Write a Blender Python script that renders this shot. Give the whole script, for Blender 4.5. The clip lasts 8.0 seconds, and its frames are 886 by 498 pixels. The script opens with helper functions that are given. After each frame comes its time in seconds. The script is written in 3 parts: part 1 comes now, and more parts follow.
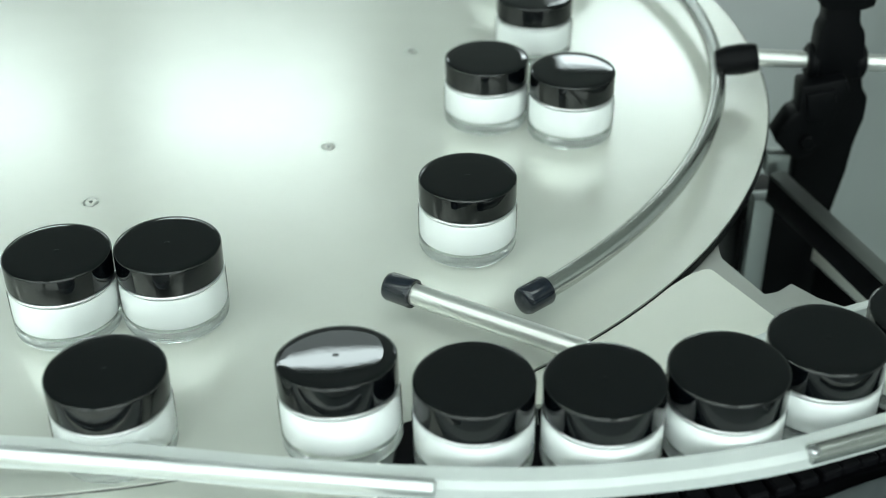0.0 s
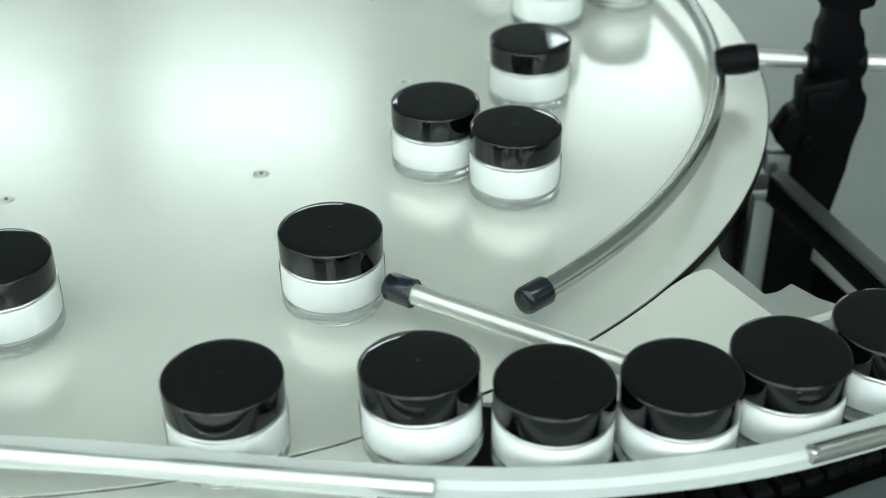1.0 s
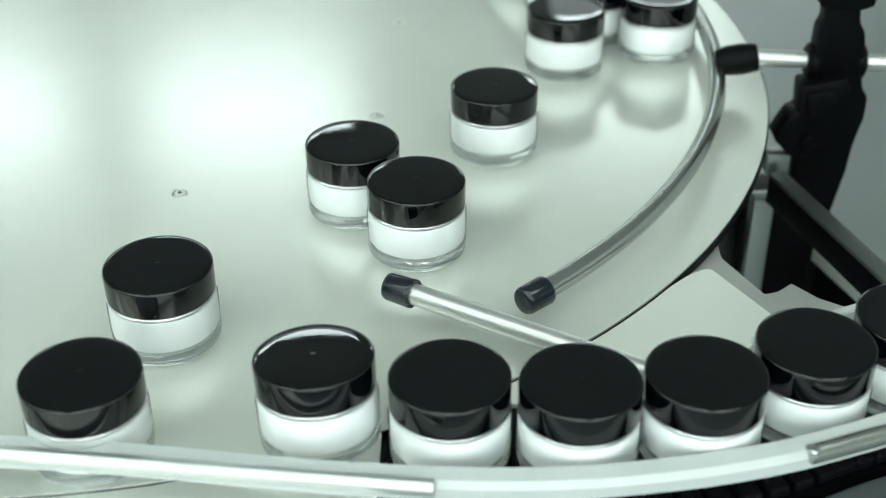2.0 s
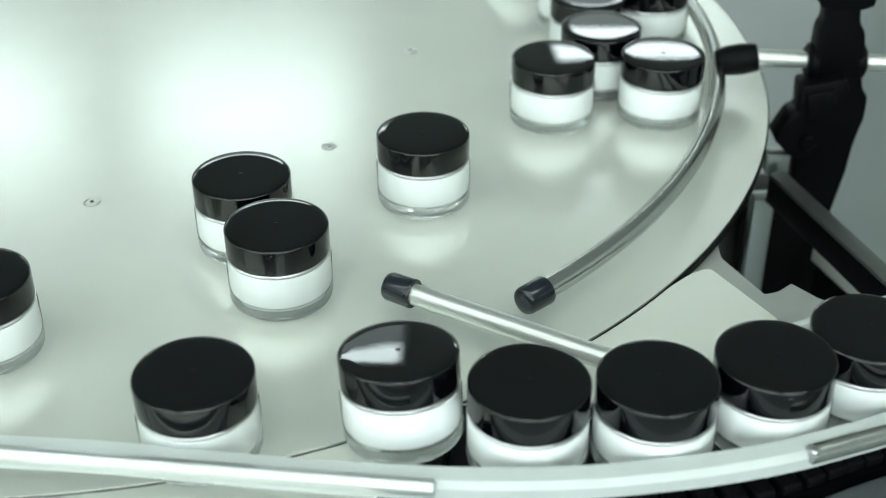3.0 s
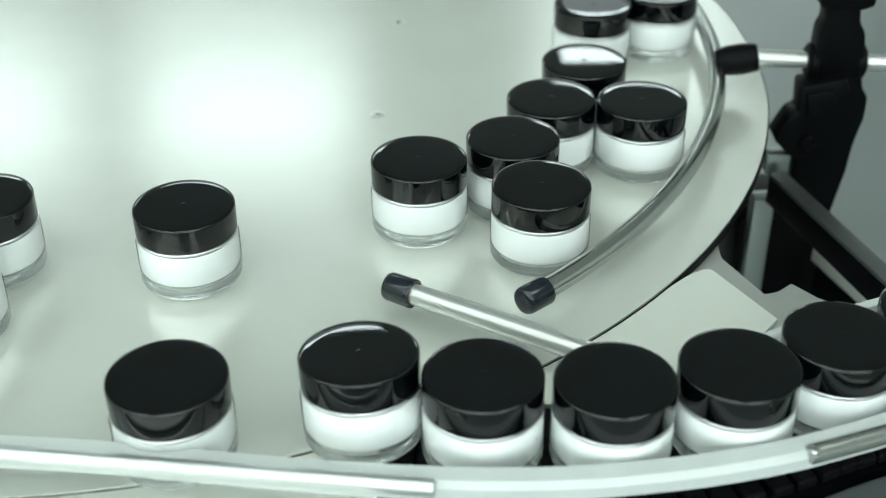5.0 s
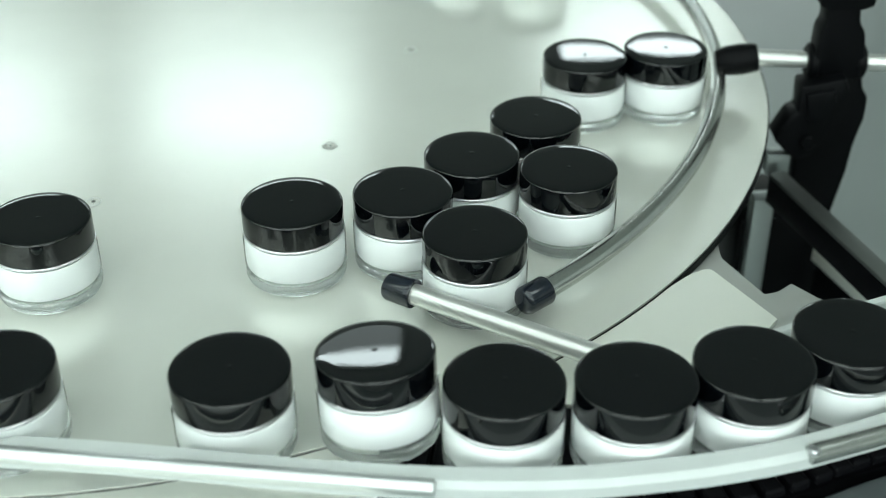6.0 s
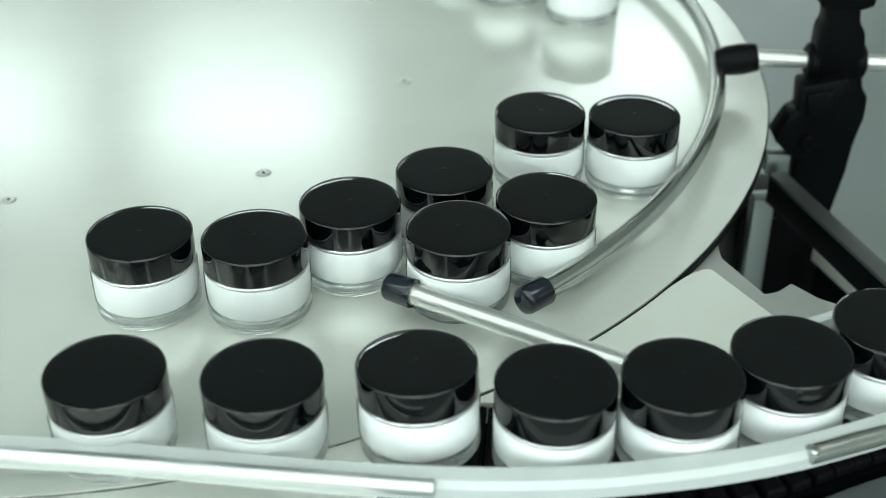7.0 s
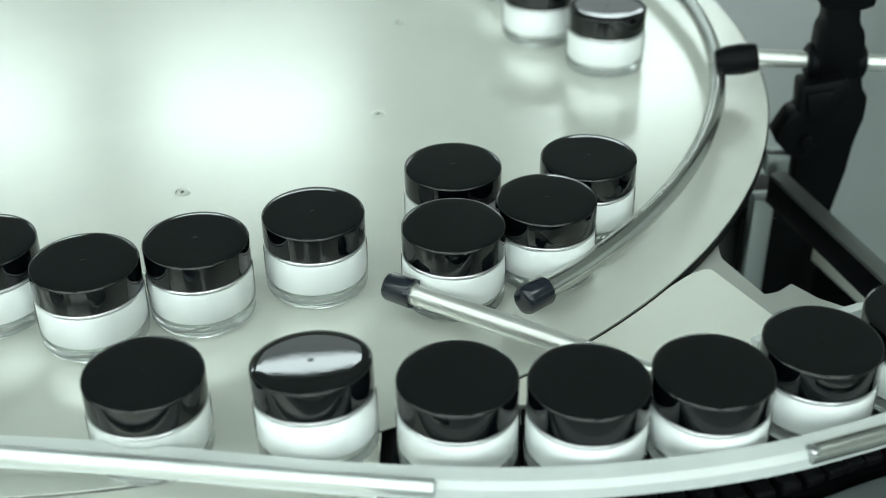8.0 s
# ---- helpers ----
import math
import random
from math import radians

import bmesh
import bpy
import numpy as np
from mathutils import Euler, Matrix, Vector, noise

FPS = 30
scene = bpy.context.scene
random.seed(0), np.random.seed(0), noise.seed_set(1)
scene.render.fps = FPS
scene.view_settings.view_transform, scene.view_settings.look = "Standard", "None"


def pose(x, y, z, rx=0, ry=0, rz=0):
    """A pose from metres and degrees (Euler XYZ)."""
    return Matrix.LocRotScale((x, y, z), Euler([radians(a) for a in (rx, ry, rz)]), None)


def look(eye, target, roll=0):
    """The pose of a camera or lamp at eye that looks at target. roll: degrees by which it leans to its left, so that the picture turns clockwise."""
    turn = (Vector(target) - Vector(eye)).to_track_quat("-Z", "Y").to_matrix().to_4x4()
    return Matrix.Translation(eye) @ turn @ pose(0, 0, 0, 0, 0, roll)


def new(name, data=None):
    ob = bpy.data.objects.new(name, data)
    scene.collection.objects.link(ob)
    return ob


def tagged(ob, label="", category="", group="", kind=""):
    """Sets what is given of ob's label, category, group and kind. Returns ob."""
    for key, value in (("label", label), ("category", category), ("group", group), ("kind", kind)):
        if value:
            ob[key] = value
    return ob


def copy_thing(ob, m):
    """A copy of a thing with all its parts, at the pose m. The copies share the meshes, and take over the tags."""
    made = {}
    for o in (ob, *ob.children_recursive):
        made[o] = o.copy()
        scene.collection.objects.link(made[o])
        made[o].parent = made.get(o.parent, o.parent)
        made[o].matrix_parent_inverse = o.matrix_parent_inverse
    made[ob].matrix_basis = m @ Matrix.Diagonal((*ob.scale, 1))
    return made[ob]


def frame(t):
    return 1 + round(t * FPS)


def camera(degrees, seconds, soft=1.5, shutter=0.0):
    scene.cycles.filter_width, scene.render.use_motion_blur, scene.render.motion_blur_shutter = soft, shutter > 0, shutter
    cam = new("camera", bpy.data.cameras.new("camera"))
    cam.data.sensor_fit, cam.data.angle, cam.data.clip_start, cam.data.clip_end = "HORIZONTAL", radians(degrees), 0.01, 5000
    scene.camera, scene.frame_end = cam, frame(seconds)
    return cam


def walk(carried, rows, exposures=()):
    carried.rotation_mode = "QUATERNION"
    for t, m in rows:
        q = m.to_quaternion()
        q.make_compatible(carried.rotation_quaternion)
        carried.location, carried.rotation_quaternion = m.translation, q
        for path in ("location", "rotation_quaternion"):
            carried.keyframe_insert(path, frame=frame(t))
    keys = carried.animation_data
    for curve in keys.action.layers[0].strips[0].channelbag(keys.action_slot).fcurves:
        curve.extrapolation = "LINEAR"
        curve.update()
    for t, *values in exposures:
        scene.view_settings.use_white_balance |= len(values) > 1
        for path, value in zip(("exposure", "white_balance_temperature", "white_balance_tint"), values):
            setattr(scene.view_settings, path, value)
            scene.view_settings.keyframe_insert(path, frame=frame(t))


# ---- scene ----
TURN = -14.927          # turntable, degrees a second
SECONDS = 8.0

eye = Vector((0.2450, -0.9540, 0.4438))
tilt = radians(33.348)
cam = camera(37.756, SECONDS, soft=0.9)
here = look(eye, eye + Vector((0, math.cos(tilt), -math.sin(tilt))), -0.441)
walk(cam, [(0, here), (SECONDS, here)])
cam.data.dof.use_dof = True
cam.data.dof.focus_distance = 0.745
cam.data.dof.aperture_fstop = 6.0

# ---- world, light, exposure ----
world = bpy.data.worlds.new("world")
scene.world = world
world.use_nodes = True
world.node_tree.nodes["Background"].inputs[0].default_value = (0.75, 0.85, 0.8, 1)
world.node_tree.nodes["Background"].inputs[1].default_value = 0.6
scene.view_settings.exposure = 0.0
PANEL_FILL = 4.9
STRIP_GLOW = 9.0
SOUTH_FILL = 79.0
NORTH_FILL = 42.0
PANEL_COLOUR = (0.87, 1.0, 0.945)
STRIP_COLOUR = (0.84, 0.99, 1.0)


# ---- materials ----
def material(name, colour, rough=0.5, metal=0.0, grain=0.0, scale=200.0, stretch=(1, 1, 1), bump=0.0, stain=0.0,
             stain_scale=6.0, ior=1.5, transmission=0.0, coat=0.0, emit=0.0, emit_colour=None, spread=0.0, subsurface=0.0):
    """Colour, fine grain in roughness and relief, and slow stains, at real size."""
    mat = bpy.data.materials.new(name)
    mat.use_nodes = True
    nodes, links = mat.node_tree.nodes, mat.node_tree.links
    b = nodes["Principled BSDF"]
    b.inputs["Base Color"].default_value = (*colour, 1)
    b.inputs["Roughness"].default_value = rough
    b.inputs["Metallic"].default_value = metal
    b.inputs["IOR"].default_value = ior
    b.inputs["Transmission Weight"].default_value = transmission
    b.inputs["Coat Weight"].default_value = coat
    b.inputs["Anisotropic"].default_value = spread
    b.inputs["Subsurface Weight"].default_value = subsurface
    if subsurface:
        b.inputs["Subsurface Radius"].default_value = (0.004, 0.004, 0.004)
    if emit:
        b.inputs["Emission Color"].default_value = (*(emit_colour or colour), 1)
        b.inputs["Emission Strength"].default_value = emit
    if grain or bump or stain:
        place = nodes.new("ShaderNodeTexCoord")
        mapping = nodes.new("ShaderNodeMapping")
        mapping.inputs["Scale"].default_value = stretch
        links.new(place.outputs["Object"], mapping.inputs["Vector"])
        fine = nodes.new("ShaderNodeTexNoise")
        fine.inputs["Scale"].default_value = scale
        fine.inputs["Detail"].default_value = 4
        links.new(mapping.outputs["Vector"], fine.inputs["Vector"])
        slow = nodes.new("ShaderNodeTexNoise")
        slow.inputs["Scale"].default_value = stain_scale
        slow.inputs["Detail"].default_value = 6
        links.new(place.outputs["Object"], slow.inputs["Vector"])
        if grain or stain:
            a = nodes.new("ShaderNodeMath")
            a.operation = "MULTIPLY_ADD"
            links.new(fine.outputs["Fac"], a.inputs[0])
            a.inputs[1].default_value = grain
            a.inputs[2].default_value = rough - grain / 2
            c = nodes.new("ShaderNodeMath")
            c.operation = "MULTIPLY_ADD"
            links.new(slow.outputs["Fac"], c.inputs[0])
            c.inputs[1].default_value = stain
            links.new(a.outputs[0], c.inputs[2])
            d = nodes.new("ShaderNodeMath")
            d.operation = "SUBTRACT"
            d.use_clamp = True
            links.new(c.outputs[0], d.inputs[0])
            d.inputs[1].default_value = stain / 2
            links.new(d.outputs[0], b.inputs["Roughness"])
            mix = nodes.new("ShaderNodeMix")
            mix.data_type = "RGBA"
            links.new(slow.outputs["Fac"], mix.inputs["Factor"])
            k = min(0.5, stain * 1.2 + grain * 0.3)
            mix.inputs["A"].default_value = (*[v * (1 - k) for v in colour], 1)
            mix.inputs["B"].default_value = (*[min(1, v * (1 + k)) for v in colour], 1)
            links.new(mix.outputs["Result"], b.inputs["Base Color"])
        if bump:
            relief = nodes.new("ShaderNodeBump")
            relief.inputs["Strength"].default_value = bump
            relief.inputs["Distance"].default_value = 0.0005
            links.new(fine.outputs["Fac"], relief.inputs["Height"])
            links.new(relief.outputs["Normal"], b.inputs["Normal"])
    return mat


def thin_glass(name, ior, rough):
    """Clear glass wall: see-through, with gloss that grows towards the edge."""
    mat = bpy.data.materials.new(name)
    mat.use_nodes = True
    nodes, links = mat.node_tree.nodes, mat.node_tree.links
    nodes.clear()
    out = nodes.new("ShaderNodeOutputMaterial")
    clear = nodes.new("ShaderNodeBsdfTransparent")
    clear.inputs["Color"].default_value = (0.95, 0.97, 0.96, 1)
    gloss = nodes.new("ShaderNodeBsdfGlossy")
    gloss.inputs["Roughness"].default_value = rough
    edge = nodes.new("ShaderNodeFresnel")
    edge.inputs["IOR"].default_value = ior
    mix = nodes.new("ShaderNodeMixShader")
    links.new(edge.outputs[0], mix.inputs[0])
    links.new(clear.outputs[0], mix.inputs[1])
    links.new(gloss.outputs[0], mix.inputs[2])
    links.new(mix.outputs[0], out.inputs[0])
    return mat


STEEL_DISC = material("brushed_steel_sheet", (0.785, 0.80, 0.745), 0.22, 0.50, grain=0.03, scale=260, stretch=(1, 0.06, 1),
                      stain=0.05, stain_scale=11)
STEEL_TUBE = material("polished_tube", (0.54, 0.55, 0.53), 0.30, 0.72, grain=0.06, scale=300, bump=0.01, stain=0.03, stain_scale=12)
STEEL_PLATE = material("matt_steel_plate", (0.82, 0.83, 0.77), 0.36, 0.5, grain=0.08, scale=300, stretch=(0.08, 1, 1), bump=0.05, stain=0.08)
STEEL_BAR = material("frame_bar_steel", (0.24, 0.25, 0.245), 0.48, 1.0, grain=0.12, scale=120, stretch=(1, 0.1, 1), bump=0.05, stain=0.15, stain_scale=20)
DECK_STEEL = material("dull_deck_steel", (0.45, 0.46, 0.44), 0.42, 0.6, grain=0.1, scale=160, stretch=(0.1, 1, 1), bump=0.04, stain=0.12, stain_scale=14)
SATIN_ROD = material("satin_white_metal_rod", (0.60, 0.62, 0.62), 0.34, 0.88, grain=0.06, scale=200, stain=0.05, stain_scale=20)
STEEL_DARK = material("screw_steel", (0.46, 0.47, 0.46), 0.45, 1.0)
ALUMINIUM = material("anodised_aluminium", (0.36, 0.39, 0.385), 0.45, 1.0, grain=0.1, scale=200, stretch=(0.1, 1, 1), bump=0.04, stain=0.08)
STEEL_CURVE = material("satin_tube", (0.47, 0.48, 0.46), 0.21, 0.95, stain=0.04, stain_scale=14)
GREY_PROFILE = material("dark_grey_profile", (0.10, 0.115, 0.12), 0.5, 0.6, grain=0.1, scale=200, stretch=(0.1, 1, 1), bump=0.04, stain=0.08)
WHITE_RAIL = material("white_plastic_rail", (0.52, 0.55, 0.545), 0.36, grain=0.08, scale=90, bump=0.02, stain=0.10, stain_scale=18)
BLACK_CAP = material("black_rubber_cap", (0.008, 0.011, 0.017), 0.16, ior=1.5, grain=0.12, scale=160, bump=0.05, stain=0.12, stain_scale=60)
BLACK_NYLON = material("black_nylon_bracket", (0.0015, 0.0017, 0.0022), 0.45, ior=1.18, grain=0.15, scale=300, bump=0.06, stain=0.1, stain_scale=30)
BLACK_CHAIN = material("black_conveyor_chain", (0.004, 0.004, 0.005), 0.45, ior=1.15, grain=0.15, scale=200, bump=0.05, stain=0.15, stain_scale=40)
BLACK_LID = material("glossy_black_lid", (0.0008, 0.0012, 0.0018), 0.022, ior=1.49, grain=0.015, scale=55, bump=0.05, stain=0.02, stain_scale=30)
CREAM = material("white_cream", (0.91, 0.915, 0.92), 0.5, grain=0.03, scale=40)
SILVER = material("silver_seal_ring", (0.70, 0.70, 0.72), 0.28, 1.0)
WALL_GLASS = thin_glass("thin_clear_glass", 1.4, 0.02)
BASE_GLASS = material("thick_clear_glass", (0.93, 0.97, 0.96), 0.03, ior=1.45, transmission=0.90)
FLOOR = material("pale_epoxy_floor", (0.24, 0.265, 0.26), 0.35, grain=0.1, scale=60, bump=0.02, stain=0.15, stain_scale=1.5)
WALL = material("painted_wall", (0.80, 0.83, 0.80), 0.7, grain=0.1, scale=80, bump=0.03, stain=0.06, stain_scale=1.2)
CEILING = material("ceiling_tile", (0.48, 0.505, 0.485), 0.8, grain=0.1, scale=120, bump=0.05, stain=0.05, stain_scale=2)
FILL_PANEL = material("fill_panel_diffuser", (0.9, 0.95, 0.92), 0.6, emit=PANEL_FILL, emit_colour=PANEL_COLOUR)
STRIP_LIGHT = material("lit_strip_diffuser", (0.9, 0.95, 0.92), 0.6, emit=STRIP_GLOW, emit_colour=STRIP_COLOUR)
# Glow of the reflector is put in as emission
REFLECTOR = material("reflector_with_added_glow", (0.9, 0.95, 0.92), 0.5, emit=0.85, emit_colour=STRIP_COLOUR)
CASE_WHITE = material("painted_frame", (0.7, 0.72, 0.7), 0.4, stain=0.05)


# ---- mesh helpers ----
def mesh_of(name, bm, mat, smooth=True, angle=35):
    bmesh.ops.recalc_face_normals(bm, faces=bm.faces)
    me = bpy.data.meshes.new(name)
    bm.to_mesh(me)
    bm.free()
    me.materials.append(mat)
    if smooth:
        me.shade_smooth()
        me.set_sharp_from_angle(angle=radians(angle))
    return me


def part(name, bm, mat, parent, label="", angle=35):
    ob = new(name, mesh_of(name, bm, mat, angle=angle))
    ob.parent = parent
    return tagged(ob, label)


def thing(name, label, category, group="", kind="", m=None):
    ob = new(name)
    ob.empty_display_size = 0.02
    if m is not None:
        ob.matrix_basis = m
    return tagged(ob, label, category, group, kind)


def lathe(profile, steps=64, cx=0.0, cy=0.0):
    """Turns (radius, height) points round the upright axis; ends at radius 0 are closed."""
    bm = bmesh.new()
    rings = []
    for r, z in profile:
        if r < 1e-6:
            rings.append([bm.verts.new((cx, cy, z))])
        else:
            rings.append([bm.verts.new((cx + r * math.cos(2 * math.pi * i / steps), cy + r * math.sin(2 * math.pi * i / steps), z))
                          for i in range(steps)])
    for a, b in zip(rings, rings[1:]):
        for i in range(steps):
            j = (i + 1) % steps
            if len(a) == 1 and len(b) == 1:
                continue
            if len(a) == 1:
                bm.faces.new((a[0], b[i], b[j]))
            elif len(b) == 1:
                bm.faces.new((a[i], a[j], b[0]))
            else:
                bm.faces.new((a[i], a[j], b[j], b[i]))
    return bm


def rounded(points, r, n=4):
    """A closed outline with its corners rounded by r."""
    out = []
    count = len(points)
    for i in range(count):
        a, b, c = Vector(points[i - 1]), Vector(points[i]), Vector(points[(i + 1) % count])
        u, v = (a - b), (c - b)
        k = min(r, u.length / 2.1, v.length / 2.1)
        p0, p1 = b + u.normalized() * k, b + v.normalized() * k
        for j in range(n + 1):
            t = j / n
            out.append(tuple((1 - t) ** 2 * p0 + 2 * t * (1 - t) * b + t * t * p1))
    return out


def slab(outline, z0, z1, edge=0.0006):
    """A flat plate of any outline with a small chamfer round its top."""
    bm = bmesh.new()
    low = [bm.verts.new((x, y, z0)) for x, y in outline]
    mid = [bm.verts.new((x, y, z1 - edge)) for x, y in outline]
    middle = Vector((sum(q[0] for q in outline), sum(q[1] for q in outline))) / len(outline)
    top = []
    for q in outline:
        d = (middle - Vector(q)).normalized() * edge
        top.append(bm.verts.new((q[0] + d.x, q[1] + d.y, z1)))
    n = len(outline)
    for i in range(n):
        j = (i + 1) % n
        bm.faces.new((low[i], low[j], mid[j], mid[i]))
        bm.faces.new((mid[i], mid[j], top[j], top[i]))
    bm.faces.new(top)
    bm.faces.new(low[::-1])
    return bm


def box(size, centre=(0, 0, 0), bevel=0.0, m=None, segments=2):
    bm = bmesh.new()
    bmesh.ops.create_cube(bm, size=1.0)
    bmesh.ops.scale(bm, vec=size, verts=bm.verts)
    if bevel:
        bmesh.ops.bevel(bm, geom=bm.edges[:], offset=bevel, segments=segments, affect="EDGES", profile=0.5)
    bmesh.ops.translate(bm, vec=centre, verts=bm.verts)
    if m is not None:
        bmesh.ops.transform(bm, matrix=m, verts=bm.verts)
    return bm


def sweep(path, section, closed_ends=True):
    """Carries a closed section of (across, up) points along a path, upright."""
    bm = bmesh.new()
    rings = []
    n = len(path)
    for i, q in enumerate(path):
        q = Vector(q)
        a, b = Vector(path[max(i - 1, 0)]), Vector(path[min(i + 1, n - 1)])
        along = (b - a).normalized()
        side = along.cross(Vector((0, 0, 1))).normalized()
        up = side.cross(along)
        rings.append([bm.verts.new(q + side * s + up * u) for s, u in section])
    k = len(section)
    for a, b in zip(rings, rings[1:]):
        for i in range(k):
            j = (i + 1) % k
            bm.faces.new((a[i], a[j], b[j], b[i]))
    if closed_ends:
        bm.faces.new(rings[0][::-1])
        bm.faces.new(rings[-1])
    return bm


def ring_section(r, n=20):
    return [(r * math.cos(2 * math.pi * i / n), r * math.sin(2 * math.pi * i / n)) for i in range(n)]


def glide(points, n=60):
    """A smooth path through points (Catmull-Rom), n steps."""
    pts = [Vector(q) for q in points]
    pts = [2 * pts[0] - pts[1]] + pts + [2 * pts[-1] - pts[-2]]
    out = []
    spans = len(pts) - 3
    for i in range(n + 1):
        u = min(i / n * spans, spans - 1e-6)
        k = int(u)
        t = u - k
        a, b, c, d = pts[k:k + 4]
        out.append(0.5 * ((2 * b) + (c - a) * t + (2 * a - 5 * b + 4 * c - d) * t * t + (3 * b - a - 3 * c + d) * t ** 3))
    return out


def arc(r, a0, a1, z, n=60):
    return [Vector((r * math.cos(radians(a0 + (a1 - a0) * i / n)), r * math.sin(radians(a0 + (a1 - a0) * i / n)), z)) for i in range(n + 1)]


def cylinder_between(a, b, profile, steps=28):
    """A turned shape whose axis runs from a towards b; profile of (radius, distance along)."""
    bm = lathe(profile, steps)
    turn = (Vector(b) - Vector(a)).to_track_quat("Z", "Y").to_matrix().to_4x4()
    bmesh.ops.transform(bm, matrix=Matrix.Translation(a) @ turn, verts=bm.verts)
    return bm


# ---- room: floor, walls with added windows, ceiling with strip lights and added panels ----
FLOOR_Z, CEIL_Z = -0.90, 1.90
X0, X1, Y0, Y1 = -3.6, 3.6, -3.0, 6.4


def structure(name, bm, mat, label, category):
    ob = new(name, mesh_of(name, bm, mat))
    return tagged(ob, label, category, kind="structure")


structure("floor", box((X1 - X0 + 0.4, Y1 - Y0 + 0.4, 0.1), ((X0 + X1) / 2, (Y0 + Y1) / 2, FLOOR_Z - 0.05)), FLOOR,
          "pale grey smooth factory floor", "floor")
structure("ceiling", box((X1 - X0 + 0.4, Y1 - Y0 + 0.4, 0.1), ((X0 + X1) / 2, (Y0 + Y1) / 2, CEIL_Z + 0.05)), CEILING,
          "plain ceiling of the factory room", "ceiling")
H = CEIL_Z - FLOOR_Z


def window_wall(wall_name, window_name, y, out, wx, z0, z1, watts):
    """A wall across the room with a window band added as fill light; out: its outer side (+1 or -1)."""
    yc = y + 0.05 * out
    wall = structure(wall_name, box((X1 - X0, 0.1, z0 - FLOOR_Z), ((X0 + X1) / 2, yc, (z0 + FLOOR_Z) / 2)), WALL, "plain pale painted wall with an added window band", "wall")
    part("lintel", box((X1 - X0, 0.1, CEIL_Z - z1), ((X0 + X1) / 2, yc, (CEIL_Z + z1) / 2)), WALL, wall)
    part("pier", box((X1 - wx, 0.1, z1 - z0), ((X1 + wx) / 2, yc, (z0 + z1) / 2)), WALL, wall)
    part("pier", box((X1 - wx, 0.1, z1 - z0), ((X0 - wx) / 2, yc, (z0 + z1) / 2)), WALL, wall)
    window = structure(window_name, box((2 * wx, 0.006, z1 - z0), (0, y + 0.06 * out, (z0 + z1) / 2)), WALL_GLASS, "wide unseen window band added as fill light", "window")
    window.visible_shadow = False
    for k in range(5):
        part("window_frame", box((0.05, 0.06, z1 - z0), (-wx + 0.025 + k * (2 * wx - 0.05) / 4, y + 0.03 * out, (z0 + z1) / 2)), CASE_WHITE, window)
    fill_light = bpy.data.lights.new("window_fill_light", "AREA")
    fill_light.shape, fill_light.size, fill_light.size_y = "RECTANGLE", 2 * wx - 0.1, z1 - z0 - 0.05
    fill_light.energy, fill_light.color = watts, (0.86, 1.0, 0.97)
    lamp = new("window_fill_light", fill_light)
    lamp.matrix_basis = look((0, y - 0.02 * out, (z0 + z1) / 2), (0, y - out, (z0 + z1) / 2))


# Unseen windows added: south one lights the jar fronts, north one the lid rims
window_wall("wall_south", "added_window_1", Y0, -1, 2.6, 0.0, 1.6, SOUTH_FILL)
window_wall("wall_north", "added_window_2", Y1, 1, 2.8, 0.1, 1.3, NORTH_FILL)
structure("wall_east", box((0.1, Y1 - Y0 + 0.2, H), (X1 + 0.05, (Y0 + Y1) / 2, FLOOR_Z + H / 2)), WALL, "plain pale painted wall", "wall")
structure("wall_west", box((0.1, Y1 - Y0 + 0.2, H), (X0 - 0.05, (Y0 + Y1) / 2, FLOOR_Z + H / 2)), WALL, "plain pale painted wall", "wall")


def ceiling_light(name, label, category, group, sx, sy, glow, reflector=None, core=0.0):
    lamp = thing(name, label, category, group)
    bm = bmesh.new()
    e = 0.02
    for px, py, cx, cy in ((sx, e, 0, (sy - e) / 2), (sx, e, 0, (e - sy) / 2), (e, sy - 2 * e, (sx - e) / 2, 0), (e, sy - 2 * e, (e - sx) / 2, 0)):
        b = box((px, py, 0.03), (cx, cy, -0.015))
        me = bpy.data.meshes.new("frame_piece")
        b.to_mesh(me)
        b.free()
        bm.from_mesh(me)
        bpy.data.meshes.remove(me)
    part("frame", bm, CASE_WHITE, lamp)
    if reflector:
        # bright core to the front, behind it a white reflector sheet with added glow
        part("diffuser", box((sx - 2 * e - 0.002, core, 0.008), (0, -sy / 2 + e + core / 2 + 0.001, -0.014)), glow, lamp, "lit diffuser")
        rest = sy - 2 * e - core - 0.004
        part("reflector", box((sx - 2 * e - 0.002, rest, 0.008), (0, sy / 2 - e - rest / 2 - 0.001, -0.014)), reflector, lamp, "white reflector sheet with added glow")
    else:
        part("diffuser", box((sx - 2 * e - 0.002, sy - 2 * e - 0.002, 0.008), (0, 0, -0.014)), glow, lamp, "lit diffuser")
    return lamp


